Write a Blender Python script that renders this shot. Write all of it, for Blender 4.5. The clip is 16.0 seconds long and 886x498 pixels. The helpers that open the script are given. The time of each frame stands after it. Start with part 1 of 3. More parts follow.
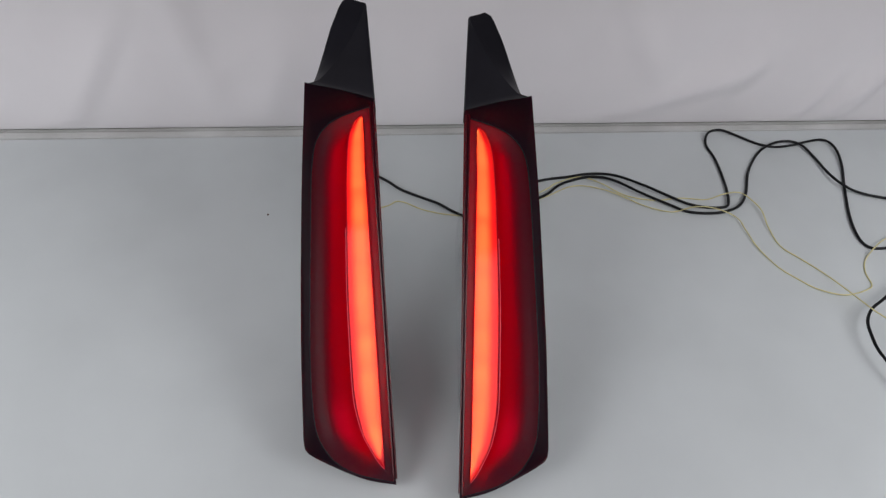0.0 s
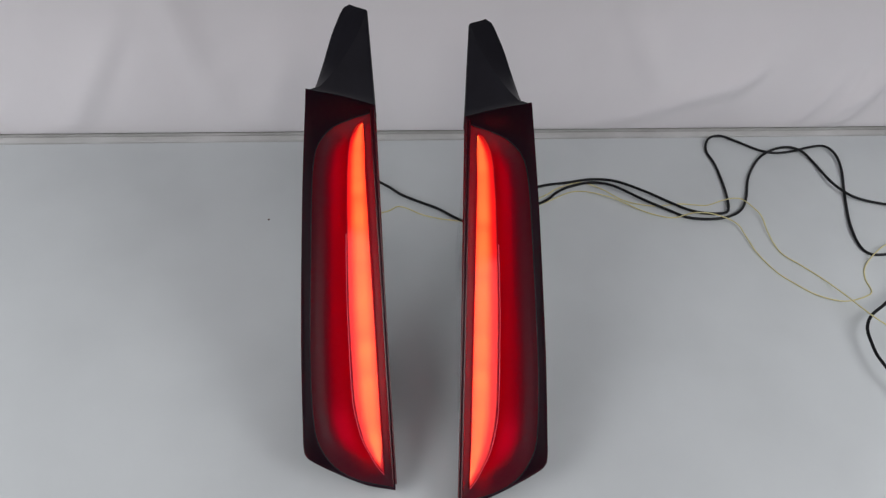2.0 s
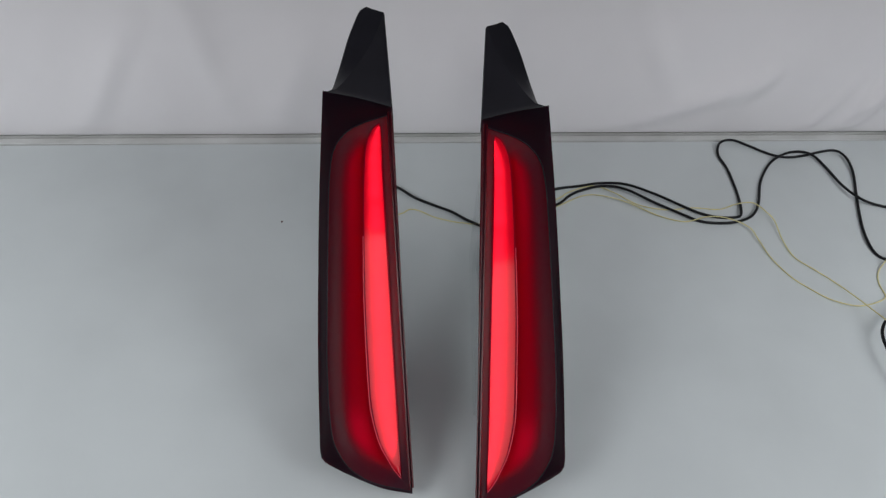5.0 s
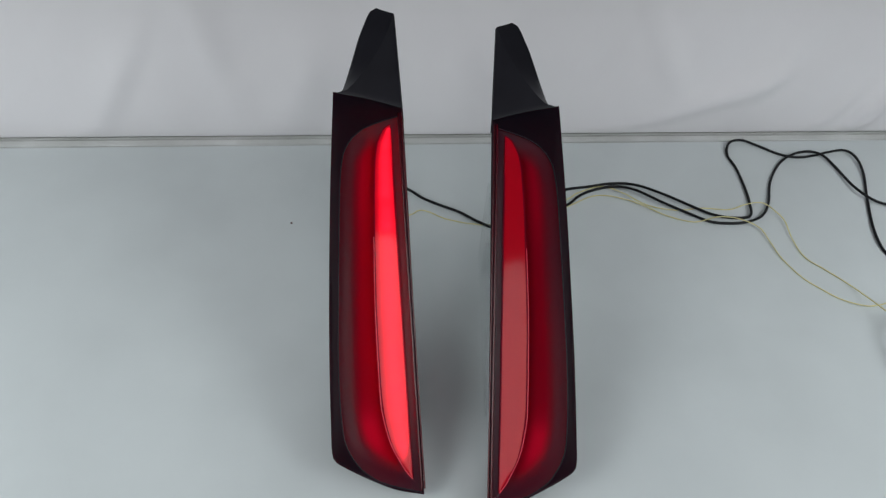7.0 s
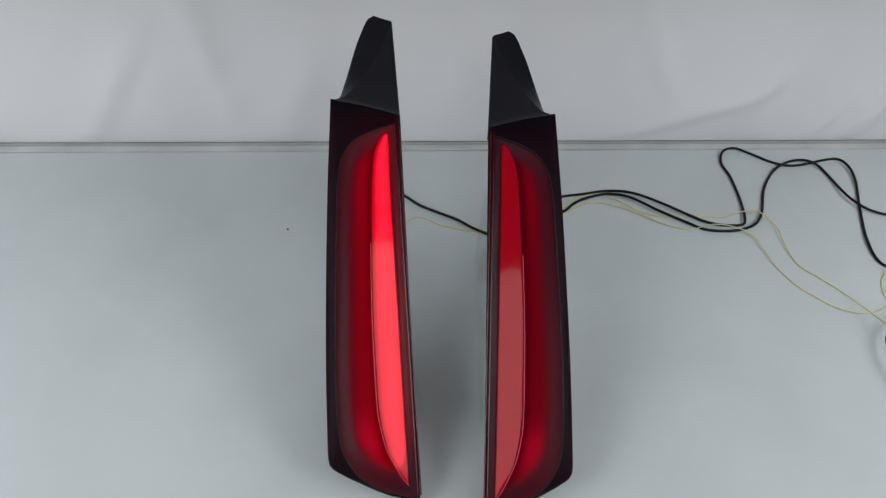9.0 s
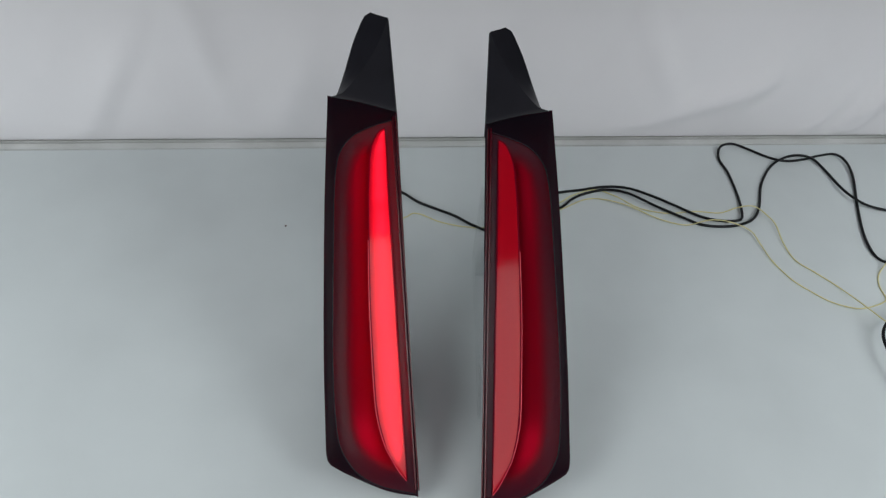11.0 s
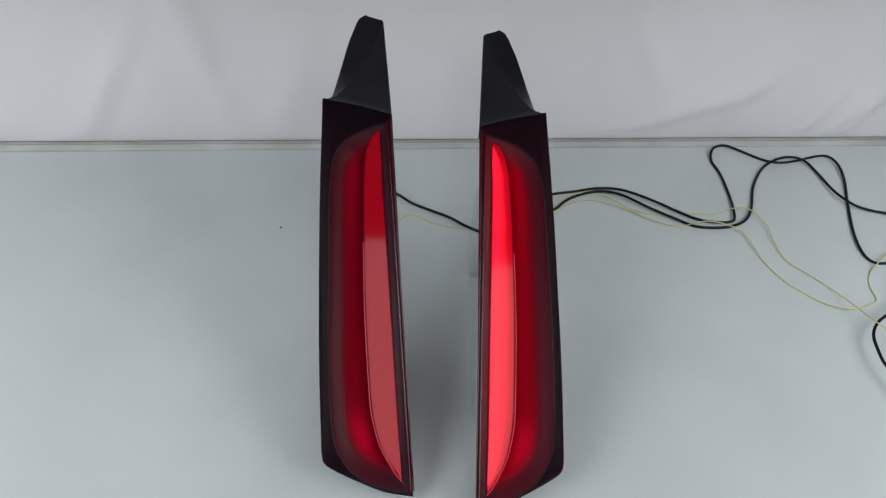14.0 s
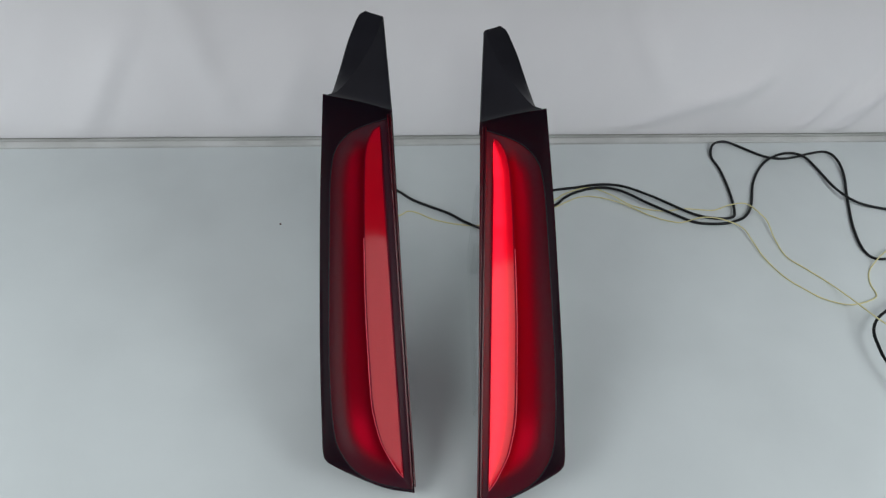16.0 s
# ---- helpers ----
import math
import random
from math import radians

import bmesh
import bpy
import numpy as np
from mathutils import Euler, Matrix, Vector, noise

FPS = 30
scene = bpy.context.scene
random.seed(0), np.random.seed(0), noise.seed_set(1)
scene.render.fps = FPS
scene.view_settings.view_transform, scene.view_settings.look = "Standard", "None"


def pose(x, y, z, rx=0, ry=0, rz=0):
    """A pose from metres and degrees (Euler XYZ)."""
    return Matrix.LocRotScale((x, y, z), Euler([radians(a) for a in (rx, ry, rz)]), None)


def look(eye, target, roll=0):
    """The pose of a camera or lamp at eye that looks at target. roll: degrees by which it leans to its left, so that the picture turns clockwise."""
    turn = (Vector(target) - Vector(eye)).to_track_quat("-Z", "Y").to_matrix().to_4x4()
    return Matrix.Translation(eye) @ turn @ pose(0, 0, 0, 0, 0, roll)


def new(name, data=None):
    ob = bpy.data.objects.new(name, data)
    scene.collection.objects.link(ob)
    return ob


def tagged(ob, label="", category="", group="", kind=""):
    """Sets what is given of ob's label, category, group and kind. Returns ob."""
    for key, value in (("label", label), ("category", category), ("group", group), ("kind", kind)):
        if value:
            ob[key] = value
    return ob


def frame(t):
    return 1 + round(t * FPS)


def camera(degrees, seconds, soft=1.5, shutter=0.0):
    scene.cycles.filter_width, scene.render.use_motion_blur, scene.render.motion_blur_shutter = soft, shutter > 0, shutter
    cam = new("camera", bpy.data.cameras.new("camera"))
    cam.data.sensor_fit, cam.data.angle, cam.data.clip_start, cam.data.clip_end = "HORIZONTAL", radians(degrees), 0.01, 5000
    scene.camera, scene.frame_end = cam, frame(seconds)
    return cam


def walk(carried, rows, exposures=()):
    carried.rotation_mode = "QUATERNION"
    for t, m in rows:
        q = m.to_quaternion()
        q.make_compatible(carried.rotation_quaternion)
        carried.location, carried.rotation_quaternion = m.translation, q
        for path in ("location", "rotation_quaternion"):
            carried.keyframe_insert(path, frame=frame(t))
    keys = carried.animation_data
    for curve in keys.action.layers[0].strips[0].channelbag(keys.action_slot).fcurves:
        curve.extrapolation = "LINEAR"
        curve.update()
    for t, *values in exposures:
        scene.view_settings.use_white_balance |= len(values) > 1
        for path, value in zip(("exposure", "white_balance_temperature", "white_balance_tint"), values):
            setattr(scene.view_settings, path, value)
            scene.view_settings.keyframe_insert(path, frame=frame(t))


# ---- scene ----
cam = camera(63.0, 16.0, soft=1.3)
PATH = [
    (0, (-0.0450, -0.7920, 0.6569), (0.0519, -0.1379, -0.0933), 4.77),
    (0.5, (-0.0430, -0.7909, 0.6579), (0.0528, -0.1366, -0.0922), 4.65),
    (1, (-0.0426, -0.7926, 0.6596), (0.0532, -0.1367, -0.0892), 4.77),
    (1.5, (-0.0436, -0.7935, 0.6591), (0.0525, -0.1355, -0.0878), 4.82),
    (2, (-0.0437, -0.7920, 0.6599), (0.0513, -0.1339, -0.0871), 4.74),
    (2.5, (-0.0437, -0.7920, 0.6606), (0.0511, -0.1344, -0.0868), 4.64),
    (3, (-0.0422, -0.7935, 0.6597), (0.0526, -0.1351, -0.0869), 4.60),
    (3.5, (-0.0483, -0.7918, 0.6577), (0.0486, -0.1320, -0.0875), 4.96),
    (4, (-0.0549, -0.7898, 0.6577), (0.0412, -0.1295, -0.0871), 5.06),
    (6.5, (-0.0647, -0.7897, 0.6583), (0.0300, -0.1274, -0.0849), 4.85),
    (7, (-0.0669, -0.7901, 0.6568), (0.0230, -0.1267, -0.0861), 4.48),
    (7.5, (-0.0672, -0.7904, 0.6591), (0.0242, -0.1248, -0.0816), 4.65),
    (8, (-0.0670, -0.7909, 0.6594), (0.0292, -0.1249, -0.0804), 5.02),
    (8.5, (-0.0678, -0.7907, 0.6604), (0.0306, -0.1232, -0.0777), 5.13),
    (9, (-0.0703, -0.7913, 0.6587), (0.0288, -0.1221, -0.0778), 5.18),
    (11.5, (-0.0680, -0.7920, 0.6610), (0.0318, -0.1282, -0.0801), 5.11),
    (12, (-0.0679, -0.7942, 0.6615), (0.0328, -0.1261, -0.0758), 5.20),
    (12.5, (-0.0661, -0.7942, 0.6638), (0.0369, -0.1284, -0.0752), 5.39),
    (13, (-0.0641, -0.7942, 0.6611), (0.0430, -0.1282, -0.0772), 5.54),
    (13.5, (-0.0669, -0.7926, 0.6619), (0.0398, -0.1272, -0.0769), 5.54),
    (14, (-0.0690, -0.7937, 0.6646), (0.0385, -0.1295, -0.0752), 5.57),
    (14.5, (-0.0692, -0.7939, 0.6632), (0.0382, -0.1297, -0.0766), 5.62),
    (15, (-0.0713, -0.7931, 0.6625), (0.0366, -0.1298, -0.0780), 5.65),
    (15.5, (-0.0710, -0.7932, 0.6641), (0.0373, -0.1323, -0.0785), 5.68),
    (16, (-0.0716, -0.7940, 0.6626), (0.0385, -0.1324, -0.0791), 5.66),
]
# the clip's camera darkens its picture a little whenever the lamps are lit
DARK, RED, MIXED, AMBER = (6500, 10), (6580, 14), (6580, 14), (6720, 18)
EXPOSURES = [(t, stops, *tone) for t, stops, tone in (
    (0.0, -0.15, AMBER), (0.8, -0.15, AMBER), (0.95, -0.20, RED), (1.7, -0.20, RED), (1.85, -0.15, AMBER), (3.2, -0.15, AMBER), (3.4, -0.21, RED), (5.4, -0.20, RED), (5.7, -0.19, MIXED),
    (6.7, -0.20, MIXED), (6.9, -0.06, DARK), (7.1, -0.06, DARK), (7.35, -0.18, MIXED), (8.3, -0.18, MIXED), (8.5, -0.06, DARK), (9.1, -0.06, DARK), (9.4, -0.18, MIXED), (10.3, -0.18, MIXED),
    (10.5, -0.06, DARK), (11.6, -0.06, DARK), (11.8, -0.21, RED), (12.5, -0.21, RED), (12.7, -0.14, MIXED), (13.7, -0.13, MIXED), (13.9, 0.0, DARK), (14.4, 0.0, DARK), (14.7, -0.16, MIXED),
    (15.6, -0.16, MIXED), (15.8, 0.0, DARK), (16.0, 0.0, DARK))]
walk(cam, [(t, look(eye, target, roll)) for t, eye, target, roll in PATH], EXPOSURES)

# ---- world and light ----
world = bpy.data.worlds.new("room_air")
scene.world = world
world.use_nodes = True
world.node_tree.nodes["Background"].inputs[0].default_value = (0.75, 0.8, 0.82, 1)
world.node_tree.nodes["Background"].inputs[1].default_value = 0.02


def area_lamp(name, eye, target, sx, sy, watts, colour, spread=180):
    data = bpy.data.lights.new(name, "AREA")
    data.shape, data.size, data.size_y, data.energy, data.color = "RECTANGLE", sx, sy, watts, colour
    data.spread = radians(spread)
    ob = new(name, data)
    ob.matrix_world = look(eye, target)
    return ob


area_lamp("panel_light", (0.12, -1.61, 1.86), (0.12, -1.61, 0.0), 1.5, 1.3, 8.8, (1.0, 0.97, 0.99))
# two unseen low lamps, added to brighten the table's sides and shape the shadows
area_lamp("added_side_light", (-1.05, -0.82, 0.84), (-0.66, -0.62, 0.0), 0.8, 0.8, 4.75, (0.92, 0.985, 1.0), 105)
area_lamp("added_side_light", (1.05, -0.82, 0.84), (0.66, -0.62, 0.0), 0.8, 0.8, 3.8, (0.92, 0.985, 1.0), 105)


# ---- materials ----
def material(name, base, rough=0.5, metal=0.0, spec=0.5, coat=0.0, vary=0.08, scale=12.0, fine=220.0, bump=0.05, rough_vary=0.08, tint=None):
    """A principled surface with broad and fine variation of its colour, gloss and relief."""
    m = bpy.data.materials.new(name)
    m.use_nodes = True
    n, l = m.node_tree.nodes, m.node_tree.links
    p = n["Principled BSDF"]
    where = n.new("ShaderNodeTexCoord").outputs["Object"]
    broad, grain = n.new("ShaderNodeTexNoise"), n.new("ShaderNodeTexNoise")
    for tex, s in ((broad, scale), (grain, fine)):
        tex.inputs["Scale"].default_value = s
        tex.inputs["Detail"].default_value = 4
        l.new(where, tex.inputs["Vector"])
    mix = n.new("ShaderNodeMix")
    mix.data_type = "RGBA"
    low = tint or tuple(c * (1 - 2 * vary) for c in base)
    mix.inputs[6].default_value, mix.inputs[7].default_value = (*low, 1), (*base, 1)
    ramp = n.new("ShaderNodeMapRange")
    ramp.inputs[1].default_value, ramp.inputs[2].default_value = 0.3, 0.65
    l.new(broad.outputs["Fac"], ramp.inputs[0])
    l.new(ramp.outputs[0], mix.inputs[0])
    l.new(mix.outputs[2], p.inputs["Base Color"])
    r = n.new("ShaderNodeMapRange")
    r.inputs[3].default_value, r.inputs[4].default_value = max(0.02, rough - rough_vary), rough + rough_vary
    l.new(grain.outputs["Fac"], r.inputs[0])
    l.new(r.outputs[0], p.inputs["Roughness"])
    p.inputs["Metallic"].default_value = metal
    p.inputs["Specular IOR Level"].default_value = spec
    p.inputs["Coat Weight"].default_value = coat
    p.inputs["Coat Roughness"].default_value = 0.08
    if bump:
        b = n.new("ShaderNodeBump")
        b.inputs["Strength"].default_value, b.inputs["Distance"].default_value = bump, 0.001
        l.new(grain.outputs["Fac"], b.inputs["Height"])
        l.new(b.outputs["Normal"], p.inputs["Normal"])
    return m


LAMINATE = material("white_laminate", (0.630, 0.672, 0.683), 0.42, spec=0.25, vary=0.06, scale=4.5, fine=160, bump=0.03)
SHEET = material("white_sheet", (0.87, 0.855, 0.88), 0.6, vary=0.03, scale=5, fine=300, bump=0.08)
TRIM = material("edge_trim", (0.62, 0.63, 0.62), 0.35, vary=0.1, scale=9, fine=90, bump=0.05, tint=(0.45, 0.46, 0.44))
PLASTER = material("plaster", (0.24, 0.24, 0.25), 0.8, vary=0.05, scale=2, fine=60, bump=0.1)
FLOORING = material("floor_vinyl", (0.16, 0.155, 0.15), 0.5, vary=0.1, scale=3, fine=80)
GLOSS_BLACK = material("gloss_black", (0.0072, 0.0058, 0.0098), 0.42, spec=0.06, vary=0.15, scale=30, fine=900, bump=0.008, rough_vary=0.06)
SATIN_BLACK = material("satin_black", (0.016, 0.0155, 0.0215), 0.36, spec=0.34, vary=0.15, scale=25, fine=900, bump=0.01, rough_vary=0.08)
SMOKED_RED = material("smoked_red_lens", (0.13, 0.004, 0.010), 0.30, spec=0.04, vary=0.1, scale=20, fine=700, bump=0.02, rough_vary=0.05)


def let_through(m, colour, share):
    """Lets light from inside the lamp glow faintly through a tinted lens, rim or housing."""
    n, l = m.node_tree.nodes, m.node_tree.links
    thru, mix = n.new("ShaderNodeBsdfTranslucent"), n.new("ShaderNodeMixShader")
    thru.inputs["Color"].default_value, mix.inputs[0].default_value = (*colour, 1), share
    l.new(n["Principled BSDF"].outputs[0], mix.inputs[1])
    l.new(thru.outputs[0], mix.inputs[2])
    l.new(mix.outputs[0], n["Material Output"].inputs[0])


let_through(SMOKED_RED, (0.95, 0.001, 0.022), 0.50)


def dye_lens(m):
    """A lens dyed red in its middle, smoked towards its border with fine moulded ribs, and clearest where the attribute
    clear says. The attribute thin paints in a reflection as brighter red, with shade towards the strip.
    """
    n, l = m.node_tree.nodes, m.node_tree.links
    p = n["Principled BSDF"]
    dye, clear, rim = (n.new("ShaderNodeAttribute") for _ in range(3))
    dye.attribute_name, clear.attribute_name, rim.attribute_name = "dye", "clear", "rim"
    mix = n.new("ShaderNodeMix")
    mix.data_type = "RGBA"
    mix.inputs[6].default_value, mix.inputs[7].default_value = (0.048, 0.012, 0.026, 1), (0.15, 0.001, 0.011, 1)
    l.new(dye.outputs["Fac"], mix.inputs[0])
    # brighter red imitates a reflection in the scoop
    thin, sheen = n.new("ShaderNodeAttribute"), n.new("ShaderNodeMix")
    thin.attribute_name, sheen.data_type = "thin", "RGBA"
    sheen.inputs[7].default_value = (0.60, 0.004, 0.030, 1)
    l.new(thin.outputs["Fac"], sheen.inputs[0])
    l.new(mix.outputs[2], sheen.inputs[6])
    l.new(sheen.outputs[2], p.inputs["Base Color"])
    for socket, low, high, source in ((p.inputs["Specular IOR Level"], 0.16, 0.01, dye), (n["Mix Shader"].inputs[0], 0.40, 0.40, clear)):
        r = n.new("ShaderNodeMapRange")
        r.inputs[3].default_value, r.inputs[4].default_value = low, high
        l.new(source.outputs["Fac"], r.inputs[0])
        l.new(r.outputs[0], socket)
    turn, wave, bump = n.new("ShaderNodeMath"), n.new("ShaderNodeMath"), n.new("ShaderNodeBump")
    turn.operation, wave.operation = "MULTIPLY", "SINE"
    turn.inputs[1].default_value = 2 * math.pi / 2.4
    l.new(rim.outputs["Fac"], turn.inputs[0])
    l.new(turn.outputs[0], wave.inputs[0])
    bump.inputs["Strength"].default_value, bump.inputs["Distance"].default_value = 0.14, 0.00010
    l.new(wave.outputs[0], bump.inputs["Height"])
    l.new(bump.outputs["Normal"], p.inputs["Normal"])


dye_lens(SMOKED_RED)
# plum glow through the black housing, added in place of camera glare
let_through(GLOSS_BLACK, (0.90, 0.003, 0.22), 0.10)
CLEAR_RED = material("clear_red_rim", (0.22, 0.002, 0.02), 0.2, spec=0.15, vary=0.1, scale=30, fine=500, bump=0.0)
let_through(CLEAR_RED, (0.9, 0.01, 0.05), 0.25)
DARK_RED = material("dark_red_trim", (0.10, 0.003, 0.010), 0.18, spec=0.6, vary=0.1, scale=30, fine=500, bump=0.0)
LIP = material("plum_lip", (0.05, 0.016, 0.028), 0.5, spec=0.25, vary=0.1, scale=30, fine=500, bump=0.0)
REFLECTOR = material("red_reflector", (0.95, 0.02, 0.07), 0.2, metal=1.0, vary=0.1, scale=30, bump=0.0)
# bright red that stands for the highlight on the strip's edge
GLINT = material("red_glint", (0.88, 0.03, 0.08), 0.4, spec=0.6, vary=0.05, scale=30, bump=0.0)
BOARD = material("black_board", (0.006, 0.006, 0.006), 0.9, spec=0.05, vary=0.1, bump=0.0)
CABLE = material("black_cable", (0.009, 0.010, 0.012), 0.42, spec=0.22, vary=0.2, scale=60, fine=900, bump=0.05)
YELLOW = material("yellow_wire", (0.74, 0.68, 0.34), 0.45, vary=0.1, scale=80, fine=900, bump=0.03)
DUST = material("dust_speck", (0.12, 0.07, 0.06), 0.8, bump=0.0)


def diffuser_material():
    """Frosted red lens that lets light from behind through and has a soft gloss on its face."""
    m = bpy.data.materials.new("frosted_red_diffuser")
    m.use_nodes = True
    n, l = m.node_tree.nodes, m.node_tree.links
    out = n["Material Output"]
    n.remove(n["Principled BSDF"])
    where = n.new("ShaderNodeTexCoord").outputs["Object"]
    fine = n.new("ShaderNodeTexNoise")
    fine.inputs["Scale"].default_value = 260
    l.new(where, fine.inputs["Vector"])
    bump = n.new("ShaderNodeBump")
    bump.inputs["Strength"].default_value, bump.inputs["Distance"].default_value = 0.015, 0.0006
    l.new(fine.outputs["Fac"], bump.inputs["Height"])
    thru, face, gloss = n.new("ShaderNodeBsdfTranslucent"), n.new("ShaderNodeBsdfDiffuse"), n.new("ShaderNodeBsdfGlossy")
    thru.inputs["Color"].default_value = (0.9, 0.3, 0.3, 1)
    face.inputs["Color"].default_value = (0.92, 0.004, 0.024, 1)
    gloss.inputs["Color"].default_value = (1, 0.95, 0.95, 1)
    gloss.inputs["Roughness"].default_value = 0.065
    l.new(bump.outputs["Normal"], gloss.inputs["Normal"])
    half, skin, fres = n.new("ShaderNodeMixShader"), n.new("ShaderNodeMixShader"), n.new("ShaderNodeFresnel")
    fres.inputs["IOR"].default_value = 1.5
    half.inputs[0].default_value = 0.8
    see, body = n.new("ShaderNodeBsdfTransparent"), n.new("ShaderNodeMixShader")
    body.inputs[0].default_value = 0.35
    l.new(thru.outputs[0], half.inputs[1])
    l.new(face.outputs[0], half.inputs[2])
    l.new(fres.outputs[0], skin.inputs[0])
    l.new(half.outputs[0], body.inputs[1])
    l.new(see.outputs[0], body.inputs[2])
    l.new(body.outputs[0], skin.inputs[1])
    l.new(gloss.outputs[0], skin.inputs[2])
    l.new(skin.outputs[0], out.inputs[0])
    return m


def glow_material(name, edge, middle, strength, spread):
    """The lit face of a light panel: a row of diodes along its middle, a little brighter at each one."""
    m = bpy.data.materials.new(name)
    m.use_nodes = True
    n, l = m.node_tree.nodes, m.node_tree.links
    n.remove(n["Principled BSDF"])
    e, row, mix = n.new("ShaderNodeEmission"), n.new("ShaderNodeAttribute"), n.new("ShaderNodeMix")
    row.attribute_name, mix.data_type = "middle", "RGBA"
    mix.inputs[6].default_value, mix.inputs[7].default_value = (*edge, 1), (*middle, 1)
    l.new(row.outputs["Fac"], mix.inputs[0])
    l.new(mix.outputs[2], e.inputs[0])
    wave = n.new("ShaderNodeTexWave")
    wave.bands_direction = "Y"
    wave.inputs["Scale"].default_value = 18
    wave.inputs["Distortion"].default_value = 0.6
    l.new(n.new("ShaderNodeTexCoord").outputs["Object"], wave.inputs["Vector"])
    r = n.new("ShaderNodeMapRange")
    r.inputs[3].default_value, r.inputs[4].default_value = strength * (1 - spread), strength * (1 + spread)
    l.new(wave.outputs["Fac"], r.inputs[0])
    l.new(r.outputs[0], e.inputs[1])
    l.new(e.outputs[0], n["Material Output"].inputs[0])
    return m


def acrylic_material():
    """Thin clear plastic: nearly all light passes, a little is mirrored."""
    m = bpy.data.materials.new("clear_acrylic")
    m.use_nodes = True
    n, l = m.node_tree.nodes, m.node_tree.links
    n.remove(n["Principled BSDF"])
    clear, gloss, mix = n.new("ShaderNodeBsdfTransparent"), n.new("ShaderNodeBsdfGlossy"), n.new("ShaderNodeMixShader")
    clear.inputs["Color"].default_value = (0.97, 0.975, 0.975, 1)
    gloss.inputs["Roughness"].default_value = 0.08
    mix.inputs[0].default_value = 0.05
    l.new(clear.outputs[0], mix.inputs[1])
    l.new(gloss.outputs[0], mix.inputs[2])
    l.new(mix.outputs[0], n["Material Output"].inputs[0])
    return m


DIFFUSER = diffuser_material()
RED_GLOW = glow_material("red_diodes", (0.40, 0.0, 0.010), (4.8, 0.05, 0.14), 1.0, 0.10)
AMBER_GLOW = glow_material("amber_diodes", (1.3, 0.0, 0.016), (13.0, 0.86, 0.18), 1.0, 0.06)
ACRYLIC = acrylic_material()


# ---- building helpers ----
def part(name, bm, mat, parent=None, label=""):
    """Links a bmesh as one mesh object, under a thing or a part if one is given."""
    mesh = bpy.data.meshes.new(name)
    bmesh.ops.recalc_face_normals(bm, faces=bm.faces)
    bm.to_mesh(mesh)
    bm.free()
    for m in mat if isinstance(mat, (list, tuple)) else (mat,):
        mesh.materials.append(m)
    ob = new(name, mesh)
    if parent:
        ob.parent = parent
    if label:
        tagged(ob, label)
    return ob


def smooth(ob, angle=40):
    for poly in ob.data.polygons:
        poly.use_smooth = True
    ob.data.set_sharp_from_angle(angle=radians(angle))
    return ob


def box(x0, x1, y0, y1, z0, z1, bevel=0.0, bm=None):
    bm = bm or bmesh.new()
    made = bmesh.ops.create_cube(bm, size=1.0)["verts"]
    for v in made:
        v.co = Vector(((x0 + x1) / 2 + v.co.x * (x1 - x0), (y0 + y1) / 2 + v.co.y * (y1 - y0), (z0 + z1) / 2 + v.co.z * (z1 - z0)))
    if bevel:
        edges = {e for v in made for e in v.link_edges}
        bmesh.ops.bevel(bm, geom=list(edges), offset=bevel, segments=2, affect="EDGES")
    return bm


def curve_points(points, n):
    """n points, evenly spaced, on a smooth curve through the given ones."""
    p = [Vector(q) for q in points]
    if len(p) == 2:
        return [p[0].lerp(p[1], i / (n - 1)) for i in range(n)]
    p = [2 * p[0] - p[1], *p, 2 * p[-1] - p[-2]]
    dense = []
    for a, b, c, d in zip(p, p[1:], p[2:], p[3:]):
        for k in range(12):
            t = k / 12
            dense.append(0.5 * (2 * b + (c - a) * t + (2 * a - 5 * b + 4 * c - d) * t * t + (3 * b - a - 3 * c + d) * t**3))
    dense.append(p[-2])
    run = [0.0]
    for a, b in zip(dense, dense[1:]):
        run.append(run[-1] + (b - a).length)
    out, j = [], 0
    for i in range(n):
        want = run[-1] * i / (n - 1)
        while j < len(run) - 2 and run[j + 1] < want:
            j += 1
        span = run[j + 1] - run[j]
        out.append(dense[j].lerp(dense[j + 1], (want - run[j]) / span if span else 0))
    return out


def tube(points, radius, sides=10, closed=False):
    """A round bar along the points."""
    bm, rings = bmesh.new(), []
    count = len(points)
    side = None
    for i, p in enumerate(points):
        a, b = (points[i - 1], points[(i + 1) % count]) if closed else (points[max(i - 1, 0)], points[min(i + 1, count - 1)])
        way = (b - a).normalized()
        if side is None:
            side = way.orthogonal()
        side = (side - way * side.dot(way)).normalized()
        other = way.cross(side)
        rings.append([bm.verts.new(p + radius * (math.cos(2 * math.pi * k / sides) * side + math.sin(2 * math.pi * k / sides) * other)) for k in range(sides)])
    pairs = list(zip(rings, rings[1:])) + ([(rings[-1], rings[0])] if closed else [])
    for r, s in pairs:
        for k in range(sides):
            bm.faces.new((r[k], r[(k + 1) % sides], s[(k + 1) % sides], s[k]))
    if not closed:
        bm.faces.new(rings[0])
        bm.faces.new(rings[-1])
    return bm


def bridge(bm, r, s, closed=True):
    n = len(r)
    for k in range(n if closed else n - 1):
        bm.faces.new((r[k], r[(k + 1) % n], s[(k + 1) % n], s[k]))


# ---- the room ----
def structure(name, bm, mat, label, category):
    return tagged(part(name, bm, mat), label, category, kind="structure")


